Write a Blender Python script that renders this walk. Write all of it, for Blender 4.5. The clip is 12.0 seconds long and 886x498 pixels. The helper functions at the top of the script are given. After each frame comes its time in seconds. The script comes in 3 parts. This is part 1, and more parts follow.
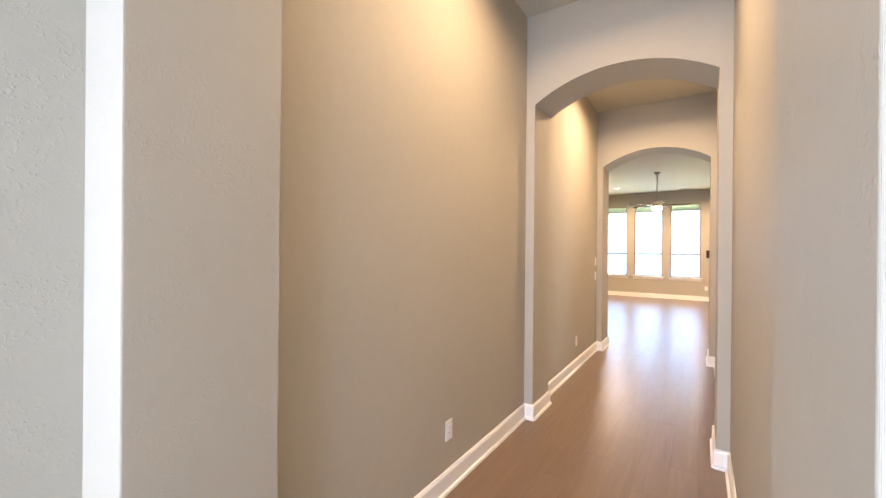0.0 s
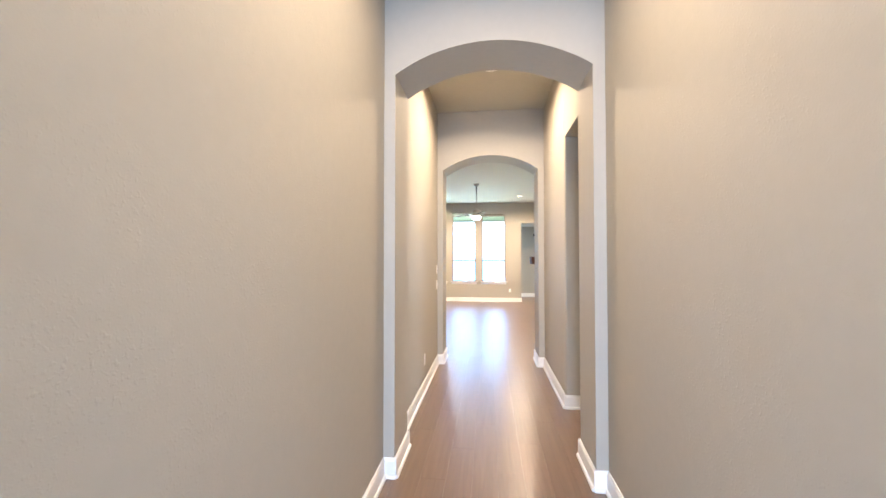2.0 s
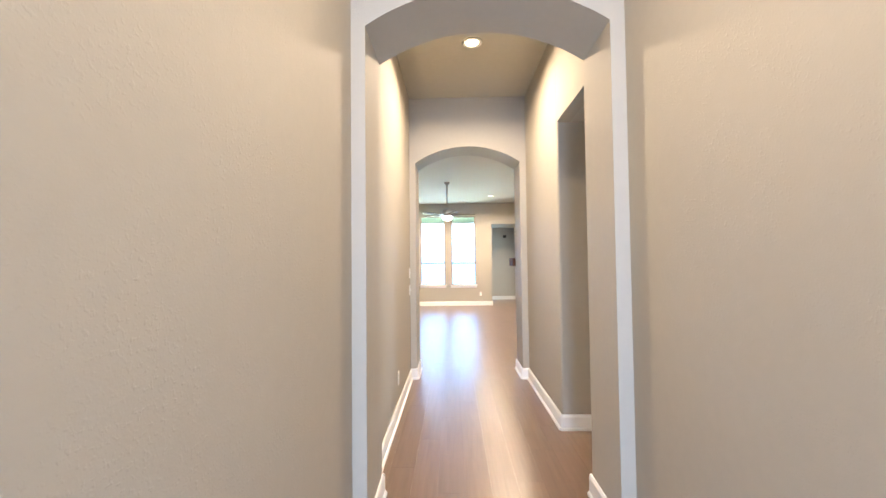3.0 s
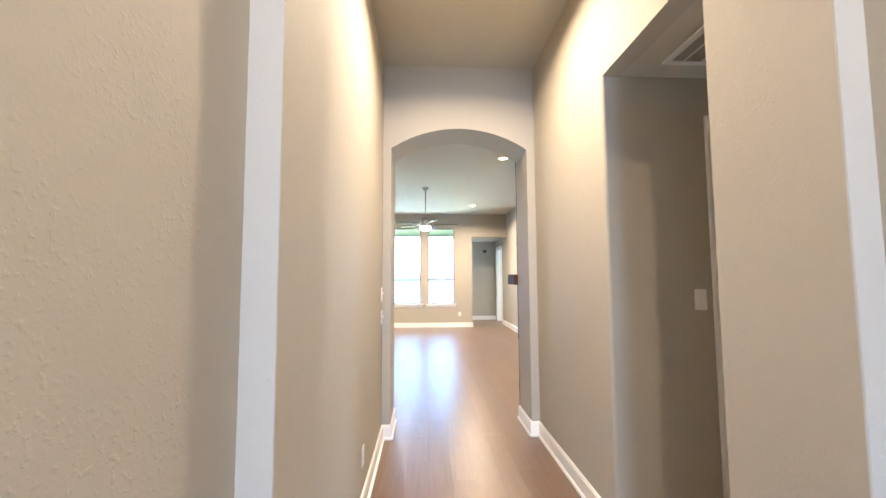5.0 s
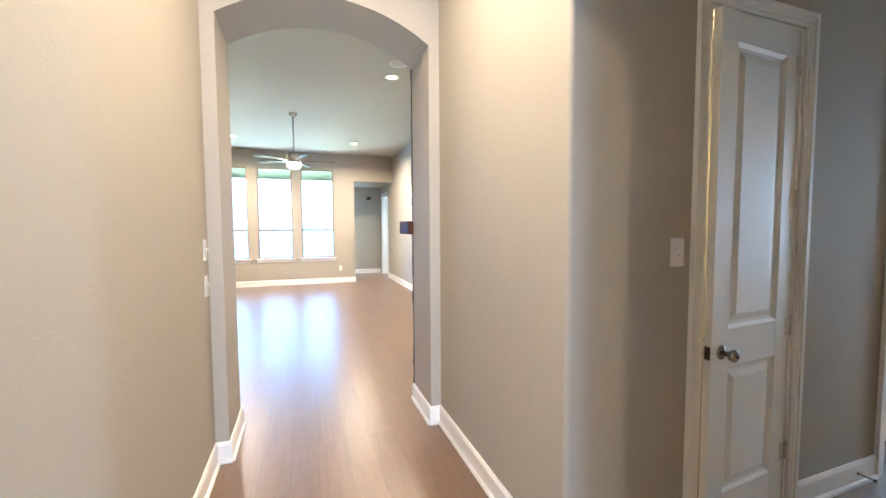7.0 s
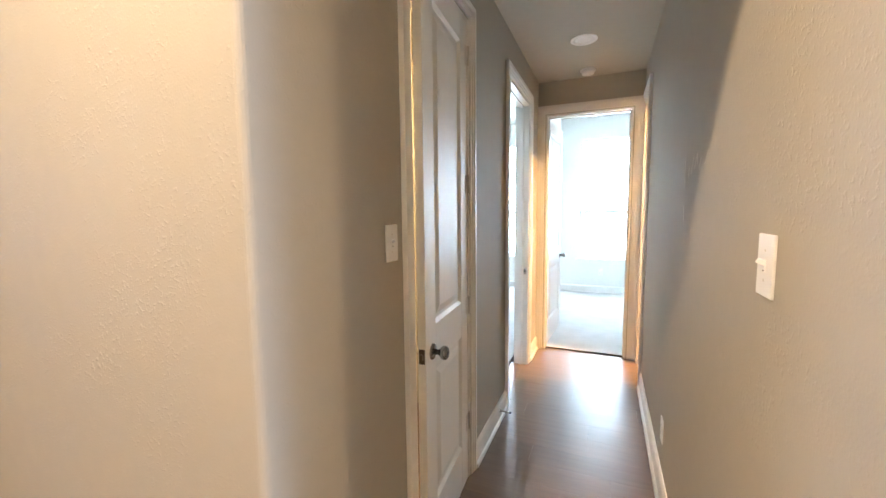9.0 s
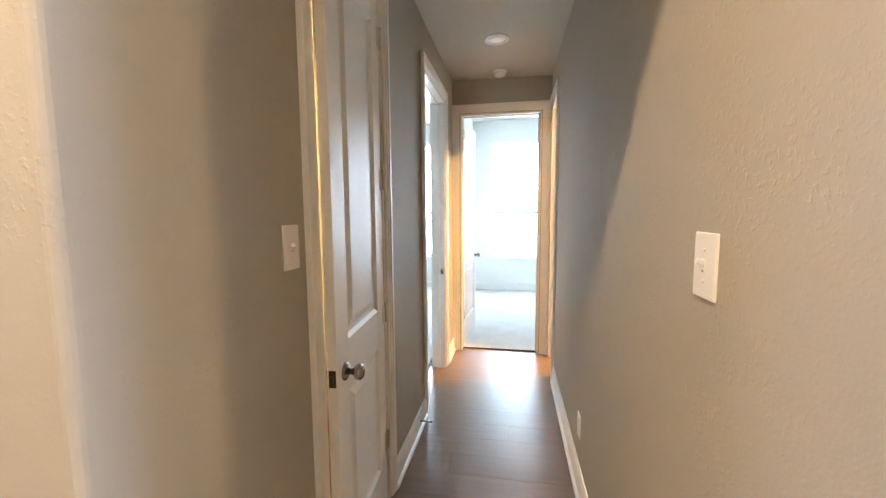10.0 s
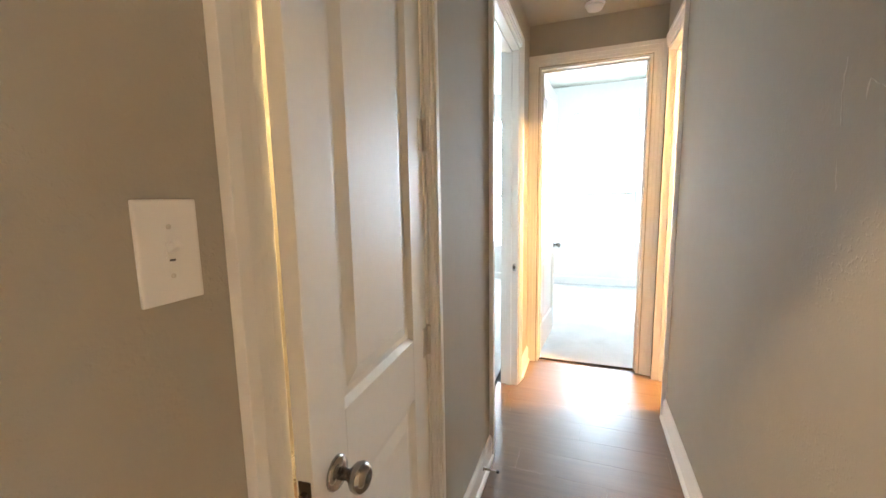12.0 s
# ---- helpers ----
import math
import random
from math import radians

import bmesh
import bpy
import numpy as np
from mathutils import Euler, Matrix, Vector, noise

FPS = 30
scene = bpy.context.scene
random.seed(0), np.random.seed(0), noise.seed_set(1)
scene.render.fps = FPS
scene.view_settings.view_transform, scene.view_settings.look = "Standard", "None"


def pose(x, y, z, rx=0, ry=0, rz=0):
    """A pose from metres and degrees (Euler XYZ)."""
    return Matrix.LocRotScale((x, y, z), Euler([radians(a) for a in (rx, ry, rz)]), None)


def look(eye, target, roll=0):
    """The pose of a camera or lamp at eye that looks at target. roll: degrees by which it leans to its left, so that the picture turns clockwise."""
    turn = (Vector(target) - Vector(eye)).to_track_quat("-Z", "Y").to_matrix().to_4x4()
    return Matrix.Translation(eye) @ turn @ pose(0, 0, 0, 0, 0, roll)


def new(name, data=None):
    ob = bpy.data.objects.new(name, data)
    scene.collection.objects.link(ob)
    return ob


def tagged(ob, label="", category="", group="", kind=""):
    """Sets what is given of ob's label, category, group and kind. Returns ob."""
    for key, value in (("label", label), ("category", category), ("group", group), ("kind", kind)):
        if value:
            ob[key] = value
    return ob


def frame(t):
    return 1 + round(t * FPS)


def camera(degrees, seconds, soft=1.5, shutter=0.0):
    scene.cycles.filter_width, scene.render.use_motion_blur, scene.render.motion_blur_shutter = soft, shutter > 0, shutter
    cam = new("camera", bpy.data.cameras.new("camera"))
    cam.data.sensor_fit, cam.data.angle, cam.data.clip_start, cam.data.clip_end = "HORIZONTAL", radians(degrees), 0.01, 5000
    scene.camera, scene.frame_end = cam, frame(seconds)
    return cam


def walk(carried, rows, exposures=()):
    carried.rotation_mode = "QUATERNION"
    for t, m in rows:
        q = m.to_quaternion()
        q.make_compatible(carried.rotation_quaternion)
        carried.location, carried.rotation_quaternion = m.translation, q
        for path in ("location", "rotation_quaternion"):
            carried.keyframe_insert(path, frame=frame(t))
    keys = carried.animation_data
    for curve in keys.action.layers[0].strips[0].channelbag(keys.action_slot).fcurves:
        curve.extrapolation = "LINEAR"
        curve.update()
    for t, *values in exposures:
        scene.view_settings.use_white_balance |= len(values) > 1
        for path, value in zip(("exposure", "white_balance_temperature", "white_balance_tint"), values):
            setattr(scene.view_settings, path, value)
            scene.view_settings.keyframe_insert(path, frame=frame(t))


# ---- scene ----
cam = camera(97.5, 12.0)
METRES, EYE, TILT, LEAN, TURN = 5.48, 1.54, 0.0, 0.0, 33.6
ROWS = [
    (0.0, 0.0, 0.0, 0.0, 0.0, -0.04, -0.5),
    (0.5, -0.019, 0.039, -0.0002, -9.56, 0.44, -0.41),
    (1.0, -0.0422, 0.0779, -0.0011, -17.3, 0.36, -0.75),
    (1.5, -0.0421, 0.1182, -0.0046, -23.06, 0.62, -0.62),
    (2.0, -0.0225, 0.1652, -0.0007, -26.95, 1.26, -0.0),
    (2.5, -0.0084, 0.2186, -0.003, -29.81, 1.33, 0.51),
    (3.0, 0.0075, 0.2692, -0.0025, -32.14, 1.68, 0.63),
    (5.0, 0.1099, 0.4731, -0.0016, -36.33, 4.04, 0.26),
    (5.5, 0.1493, 0.5139, 0.002, -37.8, 5.22, 0.3),
    (6.0, 0.1787, 0.5534, 0.0043, -41.15, 3.72, 0.31),
    (6.5, 0.2079, 0.5943, -0.0003, -46.12, -0.17, 0.27),
    (7.0, 0.2405, 0.6187, -0.0073, -53.29, -3.3, 0.3),
    (7.5, 0.284, 0.6351, -0.0082, -63.8, -5.06, 0.52),
]
# later rows: seconds, eye, target, roll
LATE = [
    (9.3, (-0.372, 4.155, 1.488), (1.529, 4.752, 1.297), -0.5),
    (9.5, (-0.345, 4.172, 1.485), (1.582, 4.676, 1.293), -0.4),
    (10.0, (-0.248, 4.185, 1.483), (1.711, 4.536, 1.288), -0.4),
    (10.5, (-0.080, 4.190, 1.474), (1.889, 4.478, 1.284), -0.7),
    (11.0, (0.086, 4.192, 1.460), (2.053, 4.493, 1.261), -0.9),
    (11.5, (0.244, 4.254, 1.433), (2.177, 4.697, 1.172), -1.2),
    (12.0, (0.425, 4.321, 1.443), (2.282, 5.017, 1.180), -1.05),
]
walk(cam, [(t, pose(0, 0, EYE, TILT, LEAN, TURN) @ pose(METRES * x, METRES * y, METRES * z, 90 + pitch, roll, yaw)) for t, x, y, z, yaw, pitch, roll in ROWS] + [(t, look(eye, target, roll)) for t, eye, target, roll in LATE],
     exposures=[(0.0, 0.50, 6900, 17), (0.5, 0.56, 6600, 16), (1.5, 0.80, 5700, 12), (5.0, 0.81, 5500, 10), (6.5, 0.88, 5250, 9), (7.7, 0.93, 5250, 9), (9.3, 1.22, 6100, 12), (10.5, 1.0, 6100, 12), (12.0, 1.43, 6300, 12)])

# ---- world, sun and lights ----
world = bpy.data.worlds.new("sky")
scene.world = world
world.use_nodes = True
wn = world.node_tree.nodes
sky = wn.new("ShaderNodeTexSky")
sky.sky_type = "NISHITA"
sky.sun_disc = False
sky.sun_elevation = radians(52)
sky.sun_rotation = radians(150)
world.node_tree.links.new(sky.outputs[0], wn["Background"].inputs[0])
wn["Background"].inputs[1].default_value = 0.15

sun = new("sun", bpy.data.lights.new("sun", "SUN"))
sun.data.energy, sun.data.angle, sun.data.color = 3.0, radians(0.6), (1.0, 0.95, 0.88)
sun.matrix_world = look((4, -8, 14), (0, 2, 0))

WARM = (1.0, 0.72, 0.44)
COOL = (0.69, 0.86, 1.0)


def daylight(name, eye, target, w, h, watts, color=COOL):
    lamp = bpy.data.lights.new(name, "AREA")
    lamp.shape, lamp.size, lamp.size_y, lamp.energy, lamp.color = "RECTANGLE", w, h, watts, color
    ob = new(name, lamp)
    ob.matrix_world = look(eye, target)
    return ob


def can_lamp(x, y, z, watts, color=WARM, size=0.13):
    lamp = bpy.data.lights.new("downlight_lamp", "AREA")
    lamp.shape, lamp.size, lamp.energy, lamp.color = "DISK", size, watts, color
    lamp.spread = radians(158)
    ob = new("downlight_lamp", lamp)
    ob.matrix_world = look((x, y, z), (x, y + 0.0001, 0))
    return ob


for wx in (-2.51, -1.455, -0.415):
    daylight("window_daylight", (wx, 14.535, 1.72), (wx, 8.0, 1.72), 0.8, 1.98, 26, (0.16, 0.49, 1.0))
daylight("bedroom_daylight", (7.125, 4.11, 1.67), (0, 4.11, 1.67), 0.92, 2.06, 44)
daylight("bedroom_daylight", (7.125, 5.515, 1.67), (0, 5.515, 1.67), 0.81, 2.06, 58)
daylight("foyer_daylight", (-0.6, -2.95, 1.5), (-0.6, 5, 1.5), 1.5, 2.4, 235, (0.61, 0.76, 1.0))
daylight("nook_daylight", (3.55, 15.5, 1.5), (0, 15.5, 1.5), 1.2, 1.6, 130)
# light thrown up from the sunlit lawn through the three windows
lawn = daylight("lawn_bounce", (-1.46, 16.5, 0.05), (-1.46, 12.5, 2.9), 3.2, 0.9, 230, (0.93, 1.0, 0.58))
lawn.data.spread = radians(120)
HALL_CANS = [(-0.57, 2.05), (-0.57, 5.01)]
LIVING_CANS = [(0.35, 8.66), (0.37, 12.9), (-2.17, 12.95)]
for (cx, cy), watts in zip(HALL_CANS, (36, 55)):
    can_lamp(cx, cy, 3.635, watts)
for cx, cy in LIVING_CANS:
    can_lamp(cx, cy, 3.425, 84)
can_lamp(1.24, 5.35, 2.70, 30, (1.0, 0.70, 0.32))
can_lamp(3.45, 3.0, 2.70, 110, (1.0, 0.55, 0.20))


# ---- materials ----
def material(name, color, rough=0.6, metal=0.0, grain=8.0, vary=0.06, bump=0.0, bump_scale=60.0, spec=0.5, fine=None):
    m = bpy.data.materials.new(name)
    m.use_nodes = True
    nt = m.node_tree
    n, l = nt.nodes, nt.links
    b = n["Principled BSDF"]
    b.inputs["Roughness"].default_value = rough
    b.inputs["Metallic"].default_value = metal
    b.inputs["Specular IOR Level"].default_value = spec
    co = n.new("ShaderNodeTexCoord")
    geo = n.new("ShaderNodeNewGeometry")
    big = n.new("ShaderNodeTexNoise")
    big.inputs["Scale"].default_value = grain * 0.15
    big.inputs["Detail"].default_value = 4
    l.new(geo.outputs["Position"], big.inputs["Vector"])
    small = n.new("ShaderNodeTexNoise")
    small.inputs["Scale"].default_value = grain * 4
    small.inputs["Detail"].default_value = 6
    l.new(geo.outputs["Position"], small.inputs["Vector"])
    add = n.new("ShaderNodeMath")
    add.operation = "ADD"
    l.new(big.outputs["Fac"], add.inputs[0])
    l.new(small.outputs["Fac"], add.inputs[1])
    ramp = n.new("ShaderNodeMapRange")
    ramp.inputs["From Min"].default_value, ramp.inputs["From Max"].default_value = 0.6, 1.4
    ramp.inputs["To Min"].default_value, ramp.inputs["To Max"].default_value = 1 - vary, 1 + vary
    l.new(add.outputs[0], ramp.inputs["Value"])
    mix = n.new("ShaderNodeVectorMath")
    mix.operation = "SCALE"
    mix.inputs[0].default_value = color
    l.new(ramp.outputs[0], mix.inputs["Scale"])
    l.new(mix.outputs[0], b.inputs["Base Color"])
    if bump:
        bt = n.new("ShaderNodeTexNoise")
        bt.inputs["Scale"].default_value = bump_scale
        bt.inputs["Detail"].default_value = 5
        bt.inputs["Roughness"].default_value = 0.55
        l.new(geo.outputs["Position"], bt.inputs["Vector"])
        bn = n.new("ShaderNodeBump")
        bn.inputs["Strength"].default_value = bump
        bn.inputs["Distance"].default_value = 0.004
        l.new(bt.outputs["Fac"], bn.inputs["Height"])
        l.new(bn.outputs[0], b.inputs["Normal"])
    return m


def drywall(name, color, rough=0.75, strength=0.5):
    """Painted drywall with a knocked-down plaster texture: flat islands over an orange-peel ground."""
    m = material(name, color, rough, grain=5, vary=0.03)
    n, l = m.node_tree.nodes, m.node_tree.links
    geo = next(x for x in n if x.type == "NEW_GEOMETRY")
    t1 = n.new("ShaderNodeTexNoise")
    t1.inputs["Scale"].default_value, t1.inputs["Detail"].default_value = 85, 4
    t1.inputs["Distortion"].default_value = 0.15
    l.new(geo.outputs["Position"], t1.inputs["Vector"])
    step = n.new("ShaderNodeMapRange")
    step.interpolation_type = "SMOOTHSTEP"
    step.inputs["From Min"].default_value, step.inputs["From Max"].default_value = 0.50, 0.80
    l.new(t1.outputs["Fac"], step.inputs["Value"])
    t2 = n.new("ShaderNodeTexNoise")
    t2.inputs["Scale"].default_value, t2.inputs["Detail"].default_value = 160, 3
    l.new(geo.outputs["Position"], t2.inputs["Vector"])
    sc = n.new("ShaderNodeMath")
    sc.operation = "MULTIPLY_ADD"
    sc.inputs[1].default_value = 0.35
    l.new(t2.outputs["Fac"], sc.inputs[0])
    l.new(step.outputs[0], sc.inputs[2])
    patch = n.new("ShaderNodeTexNoise")
    patch.inputs["Scale"].default_value, patch.inputs["Detail"].default_value = 5.0, 3
    l.new(geo.outputs["Position"], patch.inputs["Vector"])
    cover = n.new("ShaderNodeMapRange")
    cover.interpolation_type = "SMOOTHSTEP"
    cover.inputs["From Min"].default_value, cover.inputs["From Max"].default_value = 0.32, 0.70
    l.new(patch.outputs["Fac"], cover.inputs["Value"])
    tops = n.new("ShaderNodeMath")
    tops.operation = "MULTIPLY"
    l.new(step.outputs[0], tops.inputs[0])
    l.new(cover.outputs[0], tops.inputs[1])
    l.new(tops.outputs[0], sc.inputs[2])
    bn = n.new("ShaderNodeBump")
    bn.inputs["Strength"].default_value, bn.inputs["Distance"].default_value = strength, 0.0018
    l.new(sc.outputs[0], bn.inputs["Height"])
    l.new(bn.outputs[0], n["Principled BSDF"].inputs["Normal"])
    return m


def plank_material(name):
    """Wood-look vinyl plank: long grain along y, each plank its own tone."""
    m = bpy.data.materials.new(name)
    m.use_nodes = True
    nt = m.node_tree
    n, l = nt.nodes, nt.links
    b = n["Principled BSDF"]
    b.inputs["Specular IOR Level"].default_value = 0.6
    geo = n.new("ShaderNodeNewGeometry")
    info = n.new("ShaderNodeObjectInfo")
    mp = n.new("ShaderNodeMapping")
    mp.inputs["Scale"].default_value = (30, 1.6, 1)
    l.new(geo.outputs["Position"], mp.inputs["Vector"])
    off = n.new("ShaderNodeVectorMath")
    off.operation = "ADD"
    sh = n.new("ShaderNodeVectorMath")
    sh.operation = "SCALE"
    sh.inputs[0].default_value = (31, 17, 9)
    l.new(info.outputs["Random"], sh.inputs["Scale"])
    l.new(mp.outputs[0], off.inputs[0])
    l.new(sh.outputs[0], off.inputs[1])
    g = n.new("ShaderNodeTexNoise")
    g.inputs["Scale"].default_value, g.inputs["Detail"].default_value, g.inputs["Roughness"].default_value = 1.0, 6, 0.6
    g.inputs["Distortion"].default_value = 0.8
    l.new(off.outputs[0], g.inputs["Vector"])
    ramp = n.new("ShaderNodeValToRGB")
    ramp.color_ramp.elements[0].position, ramp.color_ramp.elements[1].position = 0.25, 0.8
    ramp.color_ramp.elements[0].color = (0.150, 0.096, 0.060, 1)
    ramp.color_ramp.elements[1].color = (0.205, 0.137, 0.090, 1)
    l.new(g.outputs["Fac"], ramp.inputs[0])
    tone = n.new("ShaderNodeMapRange")
    tone.inputs["To Min"].default_value, tone.inputs["To Max"].default_value = 0.93, 1.07
    l.new(info.outputs["Random"], tone.inputs["Value"])
    mul = n.new("ShaderNodeVectorMath")
    mul.operation = "SCALE"
    l.new(ramp.outputs[0], mul.inputs[0])
    l.new(tone.outputs[0], mul.inputs["Scale"])
    l.new(mul.outputs[0], b.inputs["Base Color"])
    rr = n.new("ShaderNodeMapRange")
    rr.inputs["To Min"].default_value, rr.inputs["To Max"].default_value = 0.30, 0.33
    l.new(g.outputs["Fac"], rr.inputs["Value"])
    l.new(rr.outputs[0], b.inputs["Roughness"])
    bn = n.new("ShaderNodeBump")
    bn.inputs["Strength"].default_value, bn.inputs["Distance"].default_value = 0.015, 0.0005
    l.new(g.outputs["Fac"], bn.inputs["Height"])
    l.new(bn.outputs[0], b.inputs["Normal"])
    return m


def glow(name, color, strength):
    m = bpy.data.materials.new(name)
    m.use_nodes = True
    b = m.node_tree.nodes["Principled BSDF"]
    b.inputs["Base Color"].default_value = (0.8, 0.8, 0.8, 1)
    b.inputs["Emission Color"].default_value = (*color, 1)
    b.inputs["Emission Strength"].default_value = strength
    return m


def glass(name):
    m = bpy.data.materials.new(name)
    m.use_nodes = True
    b = m.node_tree.nodes["Principled BSDF"]
    b.inputs["Base Color"].default_value = (0.97, 0.99, 0.98, 1)
    b.inputs["Transmission Weight"].default_value = 1.0
    b.inputs["Roughness"].default_value = 0.0
    b.inputs["IOR"].default_value = 1.05
    return m


WALL = drywall("greige_wall_paint", (0.408, 0.379, 0.318), 0.75, 0.6)
# Bedroom walls: pale, lightened further to put daylight brightness into the colour.
PALE = drywall("brightened_bedroom_paint", (0.78, 0.78, 0.75), 0.75, 0.2)
CEIL = drywall("ceiling_paint", (0.47, 0.45, 0.385), 0.85, 0.2)
TRIM = material("white_trim_paint", (0.80, 0.79, 0.76), 0.32, grain=10, vary=0.02, bump=0.05, bump_scale=90)
DOORP = material("white_door_paint", (0.78, 0.76, 0.71), 0.46, grain=12, vary=0.025, bump=0.08, bump_scale=120)
PLANK = plank_material("wood_plank_floor")
SUBFLOOR = material("dark_joint", (0.05, 0.035, 0.025), 0.8)
CARPET = material("pale_grey_carpet", (0.60, 0.60, 0.59), 0.95, grain=30, vary=0.14, bump=1.0, bump_scale=350, spec=0.1)
PLASTIC = material("white_plastic", (0.82, 0.81, 0.79), 0.35, vary=0.01)
DARKSLOT = material("dark_slot", (0.03, 0.028, 0.025), 0.6, vary=0.02)
CHROME = material("satin_nickel", (0.36, 0.34, 0.32), 0.12, metal=1.0, vary=0.03)
HINGE = material("painted_hinge", (0.66, 0.63, 0.57), 0.35, metal=0.3, vary=0.03)
BRONZE = material("brushed_nickel_fan", (0.42, 0.37, 0.31), 0.3, metal=1.0, vary=0.05)
LATCH = material("dark_latch_bronze", (0.09, 0.07, 0.05), 0.35, metal=0.8, vary=0.05)
BLADE = material("dark_fan_blade", (0.055, 0.032, 0.018), 0.6, grain=20, vary=0.2, spec=0.15)
FRAME = material("window_vinyl_tan", (0.30, 0.27, 0.23), 0.45, vary=0.03)
GLASS = glass("window_glass")
BULB = glow("warm_bulb", (1.0, 0.70, 0.36), 7)
BOWL = glow("frosted_fan_bowl", (1.0, 0.88, 0.7), 9)
STONE = material("dark_stacked_stone", (0.10, 0.085, 0.07), 0.8, grain=25, vary=0.5, bump=0.8, bump_scale=40)
BEAM = material("dark_wood_mantel", (0.075, 0.030, 0.013), 0.7, grain=18, vary=0.35, bump=0.3, bump_scale=40, spec=0.2)
SCUFF = material("pale_scuff", (0.60, 0.57, 0.51), 0.8)
GROUND = material("dry_lawn", (0.17, 0.17, 0.08), 0.95, grain=3, vary=0.3)
CEDAR = material("cedar_fence", (0.42, 0.30, 0.19), 0.8, grain=9, vary=0.2)
PORCH = material("porch_soffit_paint", (0.30, 0.40, 0.39), 0.8, vary=0.03)
CONCRETE = material("patio_concrete", (0.45, 0.44, 0.41), 0.9, grain=6, vary=0.1, bump=0.3)
# Vent slats: shade from the gaps is put into their grey.
LOUVRE = material("shaded_grey_louvre", (0.30, 0.29, 0.27), 0.55, vary=0.08)
GRILLE = material("white_vent_metal", (0.62, 0.61, 0.58), 0.45, vary=0.03)


# ---- mesh helpers ----
def add_box(bm, x0, x1, y0, y1, z0, z1, bevel=0.0, m=None):
    mat = Matrix.Translation(((x0 + x1) / 2, (y0 + y1) / 2, (z0 + z1) / 2)) @ Matrix.Diagonal((x1 - x0, y1 - y0, z1 - z0, 1))
    tmp = bmesh.new()
    bmesh.ops.create_cube(tmp, size=1.0, matrix=mat)
    if bevel:
        bmesh.ops.bevel(tmp, geom=tmp.edges[:], offset=bevel, segments=2, affect="EDGES", profile=0.6)
    if m is not None:
        tmp.transform(m)
    me = bpy.data.meshes.new("tmp")
    tmp.to_mesh(me)
    tmp.free()
    bm.from_mesh(me)
    bpy.data.meshes.remove(me)
    return bm


def box(*a, **k):
    return add_box(bmesh.new(), *a, **k)


def boxes(rows, bevel=0.0):
    bm = bmesh.new()
    for r in rows:
        add_box(bm, *r, bevel=bevel)
    return bm


def lathe(profile, segments=32, m=None):
    """A turned solid round z from (radius, height) pairs."""
    bm = bmesh.new()
    rings = []
    for r, z in profile:
        rings.append([bm.verts.new((max(r, 1e-5) * math.cos(2 * math.pi * i / segments), max(r, 1e-5) * math.sin(2 * math.pi * i / segments), z)) for i in range(segments)])
    for a, b in zip(rings, rings[1:]):
        for i in range(segments):
            j = (i + 1) % segments
            bm.faces.new((a[i], a[j], b[j], b[i]))
    bm.faces.new(rings[0][::-1])
    bm.faces.new(rings[-1])
    bmesh.ops.recalc_face_normals(bm, faces=bm.faces[:])
    for f in bm.faces:
        f.smooth = len(f.verts) == 4
    if m is not None:
        bm.transform(m)
    return bm


def prism(outline, y0, y1, axis="y"):
    """An outline in x and z, drawn out along y (or an outline in y and z along x)."""
    bm = bmesh.new()
    def at(p, d):
        return (p[0], d, p[1]) if axis == "y" else (d, p[0], p[1])
    a = [bm.verts.new(at(p, y0)) for p in outline]
    b = [bm.verts.new(at(p, y1)) for p in outline]
    n = len(outline)
    for i in range(n):
        j = (i + 1) % n
        bm.faces.new((a[i], a[j], b[j], b[i]))
    bm.faces.new(a[::-1])
    bm.faces.new(b)
    bmesh.ops.recalc_face_normals(bm, faces=bm.faces[:])
    return bm


def mesh_ob(name, bm, mat):
    me = bpy.data.meshes.new(name)
    bm.to_mesh(me)
    bm.free()
    me.materials.append(mat)
    return new(name, me)


def part(name, bm, mat, parent, label=""):
    ob = mesh_ob(name, bm, mat)
    ob.parent = parent
    return tagged(ob, label)


def structure(name, bm, mat, label, category):
    if name.startswith("wall"):
        bmesh.ops.remove_doubles(bm, verts=bm.verts[:], dist=0.0001)
    return tagged(mesh_ob(name, bm, mat), label, category, kind="structure")


def thing(name, label, category, m=None, group="", kind=""):
    ob = new(name)
    ob.empty_display_size = 0.1
    if m is not None:
        ob.matrix_world = m
    return tagged(ob, label, category, group, kind)


def round_upright(bm, test, radius=0.022, smooth=False):
    """Rounds the upright edges that pass the test: bullnose drywall corners."""
    es = [e for e in bm.edges if abs(e.verts[0].co.z - e.verts[1].co.z) > 0.5 and abs(e.verts[0].co.x - e.verts[1].co.x) < 1e-4 and abs(e.verts[0].co.y - e.verts[1].co.y) < 1e-4 and test(e.verts[0].co)]
    if es:
        bmesh.ops.bevel(bm, geom=es, offset=radius, segments=5, affect="EDGES", profile=0.5)
        for f in bm.faces:
            f.smooth = False
    return bm


# ---- plan ----
XL, XR = -1.34, 0.18          # hall walls
JL, JR = -1.26, 0.10          # arch jambs
HALL_H, SIDE_H, LIV_H = 3.66, 2.78, 3.45
A0, A1, A2 = (0.38, 0.84), (3.38, 3.82), (6.30, 6.76)
SPRING, APEX = 2.845, 3.05
YN, YS, XE = 4.80, 3.82, 3.77  # side hall: its two long walls and its end
FAR = 14.40                   # living room's window wall
XLIV0, XLIV1 = -3.70, 1.60
DOOR_H = 2.455


